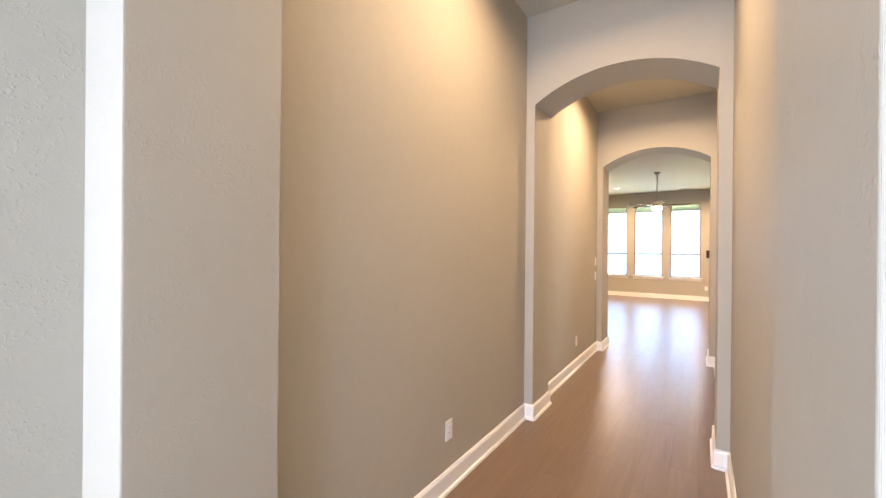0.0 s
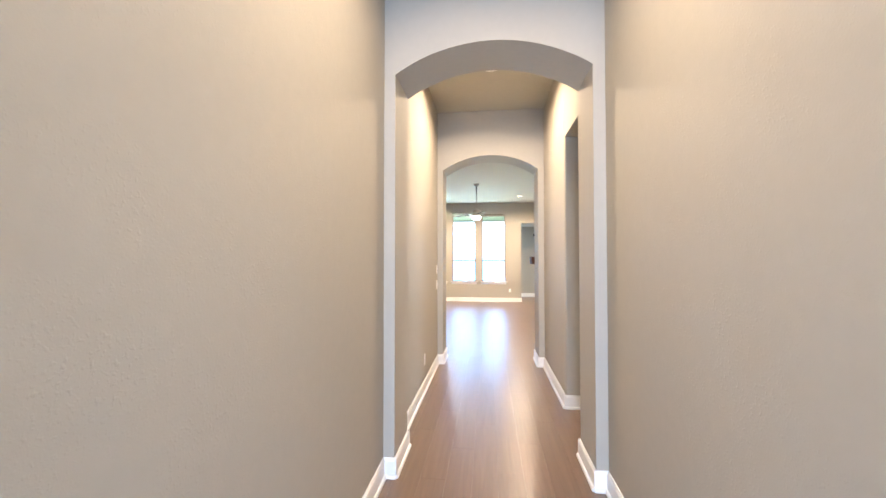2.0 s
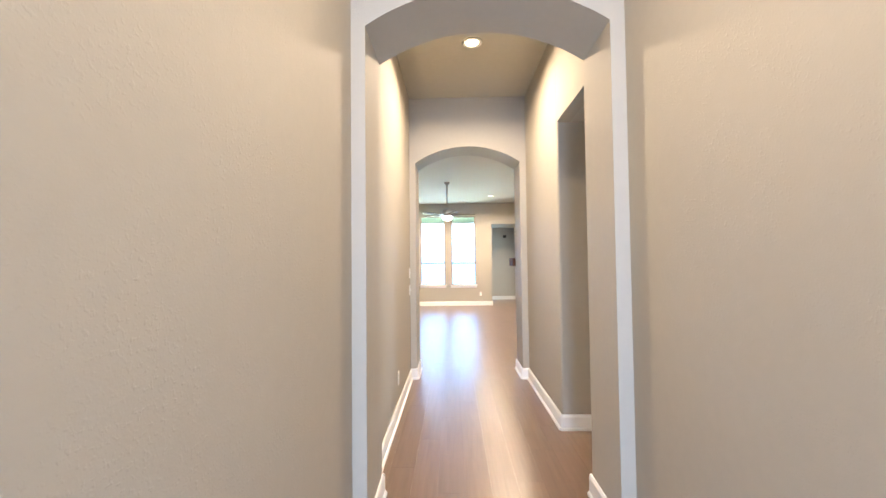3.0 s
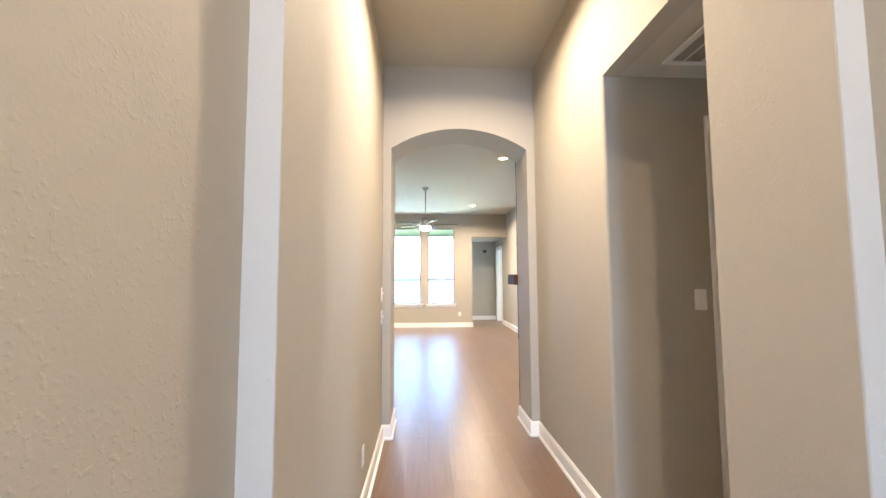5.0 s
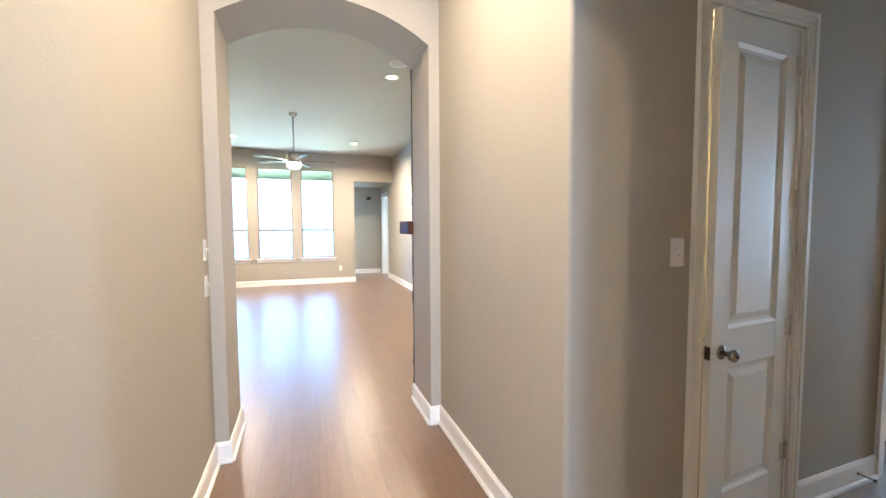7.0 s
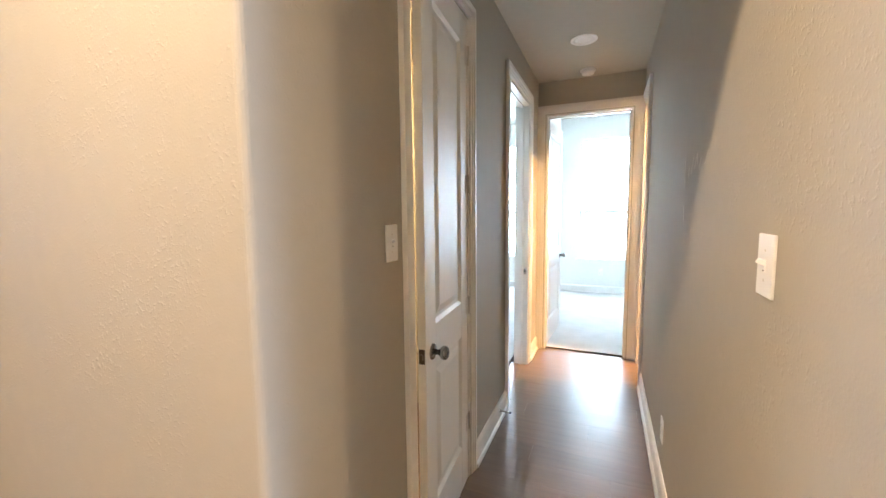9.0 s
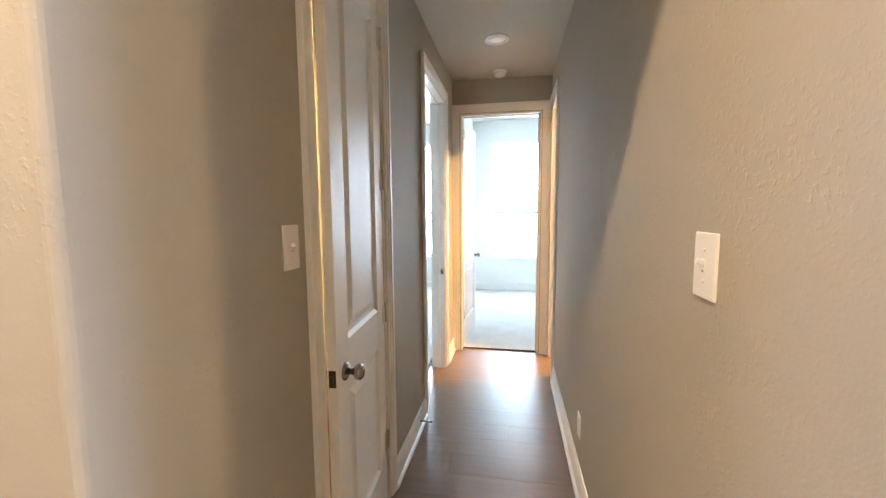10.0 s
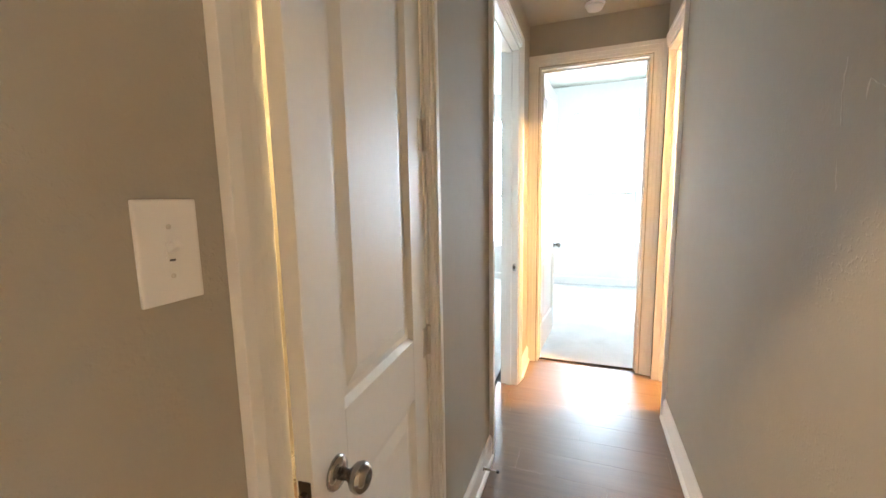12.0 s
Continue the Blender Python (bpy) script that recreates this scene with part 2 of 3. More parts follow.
def arch_wall(name, x0, x1, y0, y1, height, label, apex=APEX, spring=SPRING):
    cx, half, rise = (JL + JR) / 2, (JR - JL) / 2, apex - spring
    rad = (half * half + rise * rise) / (2 * rise)
    span = math.asin(half / rad)
    curve = [(cx + rad * math.sin(a), apex - rad + rad * math.cos(a)) for a in (span - 2 * span * i / 32 for i in range(33))]
    outline = [(x0, 0), (x0, height), (x1, height), (x1, 0), (JR, 0)] + curve + [(JL, 0)]
    bm = prism(outline, y0, y1)
    round_upright(bm, lambda c: abs(c.x - JL) < 1e-3 or abs(c.x - JR) < 1e-3, 0.006)
    return structure(name, bm, WALL, label, "wall")


arch_wall("wall_arch_1", -1.60, 0.62, *A0, HALL_H, "greige drywall partition with a segmental arched opening")
arch_wall("wall_arch_2", -1.46, 0.30, *A1, HALL_H, "greige textured drywall arch between two hall sections")
arch_wall("wall_arch_3", XLIV0, XLIV1, *A2, HALL_H, "greige drywall arch opening to the living room", 3.015, 2.805)
structure("wall_hall_west", boxes([(-1.46, XL, A0[1], A1[0], 0, HALL_H), (-1.46, XL, A1[1], A2[0], 0, HALL_H)]), WALL, "greige knockdown-textured hall wall with white baseboard", "wall")
structure("wall_hall_east", box(XR, 0.30, A0[1], A1[0], 0, HALL_H), WALL, "greige knockdown-textured hall wall with white baseboard", "wall")
eb = boxes([(XR, 0.30, YN, A2[0], 0, HALL_H)])
round_upright(eb, lambda c: abs(c.x - XR) < 1e-3 and abs(c.y - YN) < 1e-3)
structure("wall_hall_east_return", eb, WALL, "greige hall wall ending in a rounded corner", "wall")
structure("wall_side_header", box(XR, 0.30, YS, YN, SIDE_H, HALL_H), WALL, "greige drywall header over the side hall opening", "wall")
structure("ceiling_hall", box(-1.46, 0.30, A0[0], A2[0] + 0.2, HALL_H, HALL_H + 0.12), CEIL, "beige textured hall ceiling with a lit downlight", "ceiling")

# side hall
D1, D2, D3, D4 = (0.90, 1.557), (2.47, 3.28), (3.20, 3.70), (3.91, 4.72)
structure("wall_side_north", boxes([(0.30, D1[0], YN, YN + 0.12, 0, SIDE_H), (*D1, YN, YN + 0.12, DOOR_H, SIDE_H), (D1[1], D2[0], YN, YN + 0.12, 0, SIDE_H),
          (*D2, YN, YN + 0.12, DOOR_H, SIDE_H), (D2[1], XE + 0.12, YN, YN + 0.12, 0, SIDE_H)]), WALL, "greige side hall wall with two white-cased doorways", "wall")
structure("wall_side_south", boxes([(0.30, D3[0], YS - 0.12, YS, 0, SIDE_H), (*D3, YS - 0.12, YS, DOOR_H, SIDE_H), (D3[1], XE + 0.12, YS - 0.12, YS, 0, SIDE_H)]), WALL,
          "greige side hall wall with pale scuff marks", "wall")
structure("wall_side_end", boxes([(XE, XE + 0.12, YS, D4[0], 0, SIDE_H), (XE, XE + 0.12, *D4, DOOR_H, SIDE_H), (XE, XE + 0.12, D4[1], YN, 0, SIDE_H)]), WALL,
          "greige end wall round a white bedroom doorway", "wall")
structure("ceiling_side_hall", box(0.30, XE + 0.12, YS - 0.12, YN + 0.12, SIDE_H, SIDE_H + 0.1), CEIL, "plain beige side hall ceiling with vent and detector", "ceiling")

# closet behind the first door
structure("wall_closet", boxes([(0.30, 0.42, YN + 0.12, 5.70, 0, 2.9), (2.20, 2.32, YN + 0.12, 5.70, 0, 2.9), (0.30, 2.32, 5.70, 5.82, 0, 2.9)]), WALL, "plain closet walls behind the panel door", "wall")
structure("ceiling_closet", box(0.30, 2.32, YN + 0.12, 5.82, 2.9, 3.0), CEIL, "plain closet ceiling", "ceiling")

# bathroom behind the third door
structure("wall_bath", boxes([(2.40, 2.52, 1.9, YS - 0.12, 0, 2.9), (5.0, 5.12, 1.9, YS - 0.12, 0, 2.9), (2.40, 5.12, 1.78, 1.9, 0, 2.9)]), WALL, "plain warm-lit walls beyond a doorway", "wall")
structure("ceiling_bath", box(2.40, 5.12, 1.78, YS - 0.12, 2.9, 3.0), CEIL, "plain ceiling beyond a doorway", "ceiling")

# bedrooms
BED_H, XB = 3.10, 7.0
BW1, BW2 = (3.64, 4.58), (5.10, 5.93)
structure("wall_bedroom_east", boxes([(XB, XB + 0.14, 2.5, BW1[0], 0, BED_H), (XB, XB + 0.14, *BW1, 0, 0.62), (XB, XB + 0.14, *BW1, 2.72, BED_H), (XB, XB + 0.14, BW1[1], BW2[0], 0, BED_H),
          (XB, XB + 0.14, *BW2, 0, 0.62), (XB, XB + 0.14, *BW2, 2.72, BED_H), (XB, XB + 0.14, BW2[1], 8.2, 0, BED_H)]), PALE, "pale bedroom wall, daylight brightness in its colour, with tall bright windows", "wall")
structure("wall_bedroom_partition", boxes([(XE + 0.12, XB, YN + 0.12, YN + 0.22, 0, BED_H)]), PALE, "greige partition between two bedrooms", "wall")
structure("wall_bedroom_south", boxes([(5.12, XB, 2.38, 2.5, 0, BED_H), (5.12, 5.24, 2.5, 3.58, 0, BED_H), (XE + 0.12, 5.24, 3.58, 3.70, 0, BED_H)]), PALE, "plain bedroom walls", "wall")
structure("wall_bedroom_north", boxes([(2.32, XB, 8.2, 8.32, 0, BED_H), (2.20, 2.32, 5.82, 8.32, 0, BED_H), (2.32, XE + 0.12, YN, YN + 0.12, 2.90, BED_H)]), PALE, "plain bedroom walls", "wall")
structure("ceiling_bedroom", box(XE + 0.12, XB + 0.14, 2.38, YN + 0.17, BED_H, BED_H + 0.1), CEIL, "plain pale bedroom ceiling", "ceiling")
structure("ceiling_bedroom_north", box(2.20, XB + 0.14, YN + 0.17, 8.32, BED_H, BED_H + 0.1), CEIL, "plain pale bedroom ceiling", "ceiling")
structure("floor_carpet_south", box(XE + 0.06, XB, 2.4, YN + 0.17, -0.1, 0.012), CARPET, "pale grey cut-pile bedroom carpet", "floor")
structure("floor_carpet_north", box(2.32, XB, YN + 0.175, 8.2, -0.1, 0.012), CARPET, "pale grey cut-pile bedroom carpet", "floor")

# living room
WX = [(-2.91, -2.09), (-1.87, -1.04), (-0.83, -0.01)]
WZ0, WZ1 = 0.70, 3.02
rows = []
edges = [XLIV0] + [v for w in WX for v in w] + [0.53]
for i in range(0, len(edges), 2):
    rows.append((edges[i], edges[i + 1], FAR, FAR + 0.16, 0, LIV_H))
for a, b in WX:
    rows += [(a, b, FAR, FAR + 0.16, 0, WZ0), (a, b, FAR, FAR + 0.16, WZ1, LIV_H)]
rows.append((0.53, XLIV1, FAR, FAR + 0.16, 2.74, LIV_H))
structure("wall_living_north", boxes(rows), WALL, "greige living room wall with three tall windows", "wall")
ND = (15.15, 15.95)
structure("wall_living_east", boxes([(XLIV1, XLIV1 + 0.12, A2[0], ND[0], 0, HALL_H), (XLIV1, XLIV1 + 0.12, *ND, 2.45, HALL_H), (XLIV1, XLIV1 + 0.12, ND[1], 16.4, 0, HALL_H)]), WALL, "greige living room side wall", "wall")
structure("wall_living_west", box(XLIV0 - 0.12, XLIV0, A2[0], FAR + 0.16, 0, HALL_H), WALL, "plain greige living room wall", "wall")
structure("ceiling_living", box(XLIV0, XLIV1, A2[1], FAR, LIV_H, LIV_H + 0.1), CEIL, "pale living room ceiling with recessed lights", "ceiling")
structure("wall_nook", boxes([(0.41, 0.53, FAR + 0.16, 16.3, 0, 2.9), (0.41, XLIV1, 16.3, 16.42, 0, 2.9)]), WALL, "grey-lit passage walls beyond the living room", "wall")
structure("ceiling_nook", box(0.41, XLIV1, FAR + 0.16, 16.42, 2.76, 2.9), CEIL, "plain passage ceiling", "ceiling")
structure("wall_nook_room", boxes([(XLIV1 + 0.12, 3.6, 14.3, 14.42, 0, 2.9), (XLIV1 + 0.12, 3.6, 16.6, 16.72, 0, 2.9), (3.6, 3.72, 14.3, 16.72, 0, 2.9), (XLIV1 + 0.12, 3.72, 14.3, 16.72, 2.9, 3.0)]), WALL, "plain room beyond the passage door", "wall")

# foyer behind the start
structure("wall_foyer_west", box(-1.68, -1.56, -3.0, A0[0], 0, HALL_H), WALL, "pale greige foyer wall", "wall")
structure("wall_foyer_east", box(0.62, 0.74, -3.0, A0[1], 0, HALL_H), WALL, "pale greige foyer wall", "wall")
structure("wall_foyer_south", boxes([(-1.68, -1.40, -3.12, -3.0, 0, HALL_H), (0.2, 0.74, -3.12, -3.0, 0, HALL_H), (-1.4, 0.2, -3.12, -3.0, 2.75, HALL_H)]), WALL, "greige wall round the glazed front door", "wall")
structure("ceiling_foyer", box(-1.68, 0.74, -3.12, A0[0], HALL_H, HALL_H + 0.12), CEIL, "plain foyer ceiling", "ceiling")
structure("subfloor", boxes([(-4.0, 3.83, -3.2, 16.8, -0.12, -0.006)]), SUBFLOOR, "dark base under the plank floor", "floor")


# ---- trim ----
def baseboard_profile(x0, y0, x1, y1, side, h=0.135):
    """A baseboard with an eased top and a shoe moulding, from point to point; side: +1 to the left of the run."""
    d = Vector((x1 - x0, y1 - y0, 0))
    ln = d.length
    ang = math.atan2(d.y, d.x)
    prof = [(0, 0), (0.030, 0), (0.030, 0.012), (0.026, 0.020), (0.016, 0.024), (0.016, h - 0.02), (0.010, h - 0.006), (0.006, h), (0, h)]
    bm = bmesh.new()
    a = [bm.verts.new((0, side * p, z)) for p, z in prof]
    b = [bm.verts.new((ln, side * p, z)) for p, z in prof]
    n = len(prof)
    for i in range(n):
        bm.faces.new((a[i], a[(i + 1) % n], b[(i + 1) % n], b[i]))
    bm.faces.new(a)
    bm.faces.new(b[::-1])
    bmesh.ops.recalc_face_normals(bm, faces=bm.faces[:])
    bm.transform(Matrix.Translation((x0, y0, 0.0)) @ Matrix.Rotation(ang, 4, "Z"))
    return bm


def baseboard(runs, label="white painted baseboard with shoe moulding"):
    bm = bmesh.new()
    for r in runs:
        t = baseboard_profile(*r)
        me = bpy.data.meshes.new("tmp")
        t.to_mesh(me)
        t.free()
        bm.from_mesh(me)
        bpy.data.meshes.remove(me)
    return structure("baseboard", bm, TRIM, label, "baseboard")


E_ = 0.0154
baseboard([(XL, A0[1], XL, A1[0], -1)])
baseboard([(XR, A0[1], XR, A1[0], 1)])
for (y0, y1), lft, rgt in ((A1, XL, XR), (A2, XL, XR), (A0, -1.56, 0.62)):
    baseboard([(lft, y0, JL + E_, y0, -1), (JL, y0 - E_, JL, y1 + E_, -1)] + ([(XL, y1, JL + E_, y1, 1)] if y0 < 6 else [(XLIV0, y1, JL + E_, y1, 1)]))
    baseboard([(JR - E_, y0, rgt, y0, -1), (JR, y0 - E_, JR, y1 + E_, 1)] + ([(JR - E_, y1, 0.13, y1, 1)] if y0 > 6 else []))
baseboard([(XL, A1[1], XL, A2[0], -1)])
baseboard([(XR, YN - E_, XR, A2[0], 1), (XR - E_, YN, D1[0] - 0.075, YN, -1)])
baseboard([(D1[1] + 0.075, YN, D2[0] - 0.09, YN, -1)])
baseboard([(D2[1] + 0.09, YN, XE, YN, -1)])
baseboard([(JR - E_, YS, D3[0] - 0.085, YS, 1)])
baseboard([(XLIV0, FAR, 0.53 + E_, FAR, -1), (0.53, FAR - E_, 0.53, 16.3, -1)])
baseboard([(0.53, 16.3, XLIV1, 16.3, -1)])
baseboard([(XLIV1, A2[1], XLIV1, ND[0] - 0.09, 1)])
baseboard([(XB, 2.5, XB, YN + 0.12, 1)])
baseboard([(XE + 0.12, YN + 0.12, XB, YN + 0.12, -1)])
baseboard([(XB, YN + 0.22, XB, 8.2, 1)])
baseboard([(-1.56, -3.0, -1.56, A0[0], -1)])


def casing_run(w, h, cw=0.088, left=True, right=True):
    """Moulded door casing in its own plane: x across, z up, y towards the viewer is negative."""
    bm = bmesh.new()
    steps = ((0.006, cw * 0.14, 0.011), (cw * 0.14, cw * 0.36, 0.014), (cw * 0.36, cw * 0.66, 0.018), (cw * 0.66, cw, 0.023))
    for a, b, t in steps:
        if left:
            add_box(bm, -b, -a, -t, -0.0004, 0, h + b, bevel=0.0018)
        if right:
            add_box(bm, w + a, w + b, -t, -0.0004, 0, h + b, bevel=0.0018)
        add_box(bm, -a if left else 0, w + a if right else w, -t, -0.0004, h + a, h + b, bevel=0.0018)
    return bm


def doorway(name, w, m, depth, label, left=True, right=True, cw=0.088):
    """Jambs, stops and casing of a door opening."""
    th = thing(name, label, "door frame", m, kind="structure")
    part("casing", casing_run(w, DOOR_H, cw, left=left, right=right), TRIM, th)
    j = bmesh.new()
    t = 0.018
    add_box(j, 0.0, t, -0.004, depth + 0.004, 0, DOOR_H, 0.002)
    add_box(j, w - t, w, -0.004, depth + 0.004, 0, DOOR_H, 0.002)
    add_box(j, t, w - t, -0.004, depth + 0.004, DOOR_H - t, DOOR_H, 0.002)
    part("jamb", j, TRIM, th)
    s = bmesh.new()
    add_box(s, t, t + 0.012, 0.045, 0.08, 0, DOOR_H - t, 0.002)
    add_box(s, w - t - 0.012, w - t, 0.045, 0.08, 0, DOOR_H - t, 0.002)
    add_box(s, t, w - t, 0.045, 0.08, DOOR_H - t - 0.012, DOOR_H - t, 0.002)
    part("door_stop_strip", s, TRIM, th)
    return th


def panel_leaf(w, h, t=0.035):
    """A two-panel door leaf: stiles, rails and raised panels, hinge at x = w, face towards -y at y = 0."""
    bm = bmesh.new()
    st = 0.115
    z = (0.0, 0.24, 0.84, 1.02, h - 0.13, h)
    add_box(bm, 0, st, 0, t, 0, h, 0.002)
    add_box(bm, w - st, w, 0, t, 0, h, 0.002)
    for a, b in ((z[0], z[1]), (z[2], z[3]), (z[4], z[5])):
        add_box(bm, st, w - st, 0.0003, t - 0.0003, a, b, 0.002)
    return bm, st, z


def door_panel(x0, x1, z0, z1, t=0.035):
    """A sunk panel with a sloped ogee border and a raised field, on both faces."""
    bm = bmesh.new()
    def loop(i, y):
        return [bm.verts.new(p) for p in ((x0 + i, y, z0 + i), (x1 - i, y, z0 + i), (x1 - i, y, z1 - i), (x0 + i, y, z1 - i))]
    for s in (0, 1):
        ys = [0.001, 0.012, 0.013, 0.004] if s == 0 else [t - 0.001, t - 0.012, t - 0.013, t - 0.004]
        loops = [loop(i, y) for i, y in zip((0, 0.014, 0.03, 0.062), ys)]
        for a, b in zip(loops, loops[1:]):
            for k in range(4):
                bm.faces.new((a[k], a[(k + 1) % 4], b[(k + 1) % 4], b[k]))
        bm.faces.new(loops[-1])
    bmesh.ops.recalc_face_normals(bm, faces=bm.faces[:])
    return bm


def panel_door(label, w, h, m, handle, hinge_left=False, lever=False):
    """A door leaf with its panels, hinges and handle, hinge edge at x = w (or 0)."""
    th = thing("panel_door", label, "door", m)
    bm, st, z = panel_leaf(w, h)
    part("leaf_frame", bm, DOORP, th)
    part("panel", door_panel(st, w - st, z[1], z[2]), DOORP, th)
    part("panel", door_panel(st, w - st, z[3], z[4]), DOORP, th)
    hx = 0.0 if hinge_left else w
    for hz in (0.33, 0.98, 1.62, 2.26):
        hb = lathe([(0.007, -0.045), (0.007, 0.045), (0.009, 0.046), (0.004, 0.052)], 12, Matrix.Translation((hx + (0.005 if not hinge_left else -0.005), -0.006, hz)))
        add_box(hb, hx - (0.0 if hinge_left else 0.034), hx + (0.034 if hinge_left else 0.0), -0.0022, 0.001, hz - 0.046, hz + 0.046)
        part("hinge", hb, HINGE, th, "painted metal butt hinge")
    kx = w - 0.07 if hinge_left else 0.07
    turn = Matrix.Translation((kx, 0, handle)) @ Matrix.Rotation(radians(90), 4, "X")
    back = Matrix.Translation((kx, 0.035, handle)) @ Matrix.Rotation(radians(-90), 4, "X")
    for mm in (turn, back):
        k = part("knob", lathe([(0.012, 0.006), (0.011, 0.028), (0.016, 0.034), (0.026, 0.042), (0.029, 0.052), (0.027, 0.061), (0.020, 0.067), (0.012, 0.068)], 28, mm), CHROME, th, "polished nickel round knob")
        part("rosette", lathe([(0.033, 0.0), (0.033, 0.004), (0.029, 0.009), (0.014, 0.011)], 28, mm), CHROME, k, "polished nickel rosette")
        part("keyhole", lathe([(0.008, 0.0672), (0.008, 0.0690), (0.003, 0.0692)], 14, mm), DARKSLOT, k)
    lx = w if hinge_left else 0.0
    part("latch_plate", box(lx - 0.0015, lx + 0.0015, 0.005, 0.030, handle - 0.03, handle + 0.03, bevel=0.0006), LATCH, th, "dark metal latch plate")
    part("latch_bolt", box(lx - 0.012, lx + 0.002, 0.011, 0.024, handle - 0.011, handle + 0.011, bevel=0.002), LATCH, th)
    return th


doorway("door_1", D1[1] - D1[0], pose(D1[0], YN, 0), 0.12, "white moulded casing round the closet door", cw=0.074)
doorway("door_2", D2[1] - D2[0], pose(D2[0], YN, 0), 0.12, "white moulded casing round an open bedroom doorway")
doorway("door_3", D3[1] - D3[0], pose(D3[1], YS, 0, 0, 0, 180), 0.12, "white casing lit orange from the room beyond", left=False)
doorway("door_4", D4[1] - D4[0], pose(XE, D4[1], 0, 0, 0, -90), 0.12, "white moulded casing round the bedroom doorway at the hall's end")
doorway("door_5", ND[1] - ND[0], pose(XLIV1, ND[1], 0, 0, 0, -90), 0.12, "white casing in the passage beyond the living room")

LW = D1[1] - D1[0] - 0.046
panel_door("white two-panel closet door standing slightly ajar", LW, 2.425, Matrix.Translation((D1[0] + 0.02 + LW, YN - 0.002, 0.008)) @ Matrix.Rotation(radians(3.9), 4, "Z") @ Matrix.Translation((-LW, 0, 0)), 0.915)
BWD = D4[1] - D4[0] - 0.04
panel_door("white two-panel bedroom door opened into the room", BWD, 2.425, Matrix.Translation((XE + 0.125, D4[1] - 0.02, 0.02)) @ Matrix.Rotation(radians(-4), 4, "Z"), 0.915, hinge_left=True)
panel_door("white two-panel door opened into the north bedroom", D2[1] - D2[0] - 0.04, 2.425, Matrix.Translation((D2[0] + 0.018, YN + 0.125, 0.02)) @ Matrix.Rotation(radians(96), 4, "Z"), 0.915, hinge_left=True)
panel_door("white two-panel door opened off the passage", 0.76, 2.40, Matrix.Translation((XLIV1 + 0.125, ND[1] - 0.06, 0.01)) @ Matrix.Rotation(radians(-4), 4, "Z"), 0.915, hinge_left=True)
structure("threshold", box(XE + 0.045, XE + 0.062, D4[0] + 0.02, D4[1] - 0.02, 0.0, 0.013, bevel=0.003), SUBFLOOR, "dark carpet edge strip in the doorway", "threshold")
structure("threshold", box(D2[0] + 0.02, D2[1] - 0.02, YN + 0.15, YN + 0.175, 0.0, 0.013, bevel=0.003), SUBFLOOR, "dark carpet edge strip in the doorway", "threshold")
sp = thing("strike_plate", "small metal strike plate on the white jamb", "strike plate")
part("plate", box(D2[1] - 0.0205, D2[1] - 0.0178, YN + 0.012, YN + 0.037, 0.89, 0.95, bevel=0.0006), CHROME, sp)
part("hole", box(D2[1] - 0.0212, D2[1] - 0.0204, YN + 0.018, YN + 0.031, 0.905, 0.935), DARKSLOT, sp)


# ---- windows ----
def window(name, w, z0, z1, m, label, rail, vinyl):
    """A single-hung window in its opening: frame, two panes, meeting rail, drywall-side sill and apron."""
    th = thing(name, label, "window", m, kind="structure")
    h = z1 - z0
    f = 0.035
    part("window_frame", boxes([(0, f, 0.05, 0.11, z0, z1), (w - f, w, 0.05, 0.11, z0, z1), (f, w - f, 0.05, 0.11, z1 - f, z1), (f, w - f, 0.05, 0.11, z0, z0 + f)], 0.003), vinyl, th)
    part("meeting_rail", box(f, w - f, 0.045, 0.10, rail - 0.03, rail + 0.03, bevel=0.004), vinyl, th)
    p = part("pane", box(f, w - f, 0.085, 0.089, rail, z1 - f), GLASS, th)
    q = part("pane", box(f, w - f, 0.070, 0.074, z0 + f, rail), GLASS, th)
    p.visible_shadow = q.visible_shadow = False
    part("window_sill", box(-0.05, w + 0.05, -0.045, 0.05, z0 - 0.028, z0 + 0.002, bevel=0.006), TRIM, th)
    part("apron", box(-0.03, w + 0.03, -0.016, -0.0005, z0 - 0.10, z0 - 0.028, bevel=0.004), TRIM, th)
    return th


for i, (a, b) in enumerate(WX):
    window("window_%d" % (i + 1), b - a, WZ0, WZ1, pose(a, FAR, 0), "tall single-hung window glaring with daylight", 1.43, FRAME)
for i, (a, b) in enumerate((BW1, BW2)):
    window("window_%d" % (i + 4), b - a, 0.62, 2.72, pose(XB, b, 0, 0, 0, -90), "bright bedroom window with white sill", 1.45, TRIM)

fd = thing("door_6", "glazed front door behind the starting point", "door", kind="structure")
part("door_frame", boxes([(-1.4, -1.25, -3.08, -3.02, 0, 2.75), (0.05, 0.2, -3.08, -3.02, 0, 2.75), (-1.25, 0.05, -3.08, -3.02, 2.6, 2.75), (-1.25, 0.05, -3.08, -3.02, 0, 0.3)], 0.004), TRIM, fd)
gp = part("pane", box(-1.25, 0.05, -3.055, -3.05, 0.3, 2.6), GLASS, fd)
gp.visible_shadow = False


# ---- fixtures ----
def downlight(x, y, z, lit=True):
    th = thing("recessed_downlight", "round recessed ceiling downlight, " + ("lit warm" if lit else "switched off"), "downlight", pose(x, y, z), group="recessed ceiling lights")
    part("trim_ring", lathe([(0.098, 0.0), (0.098, -0.004), (0.088, -0.010), (0.070, -0.008), (0.066, 0.0)], 40), PLASTIC, th)
    part("lens", lathe([(0.066, 0.0), (0.066, -0.003), (0.040, -0.006), (0.01, -0.007)], 32), BULB if lit else PLASTIC, th, "glowing lens" if lit else "unlit white lens")
    return th


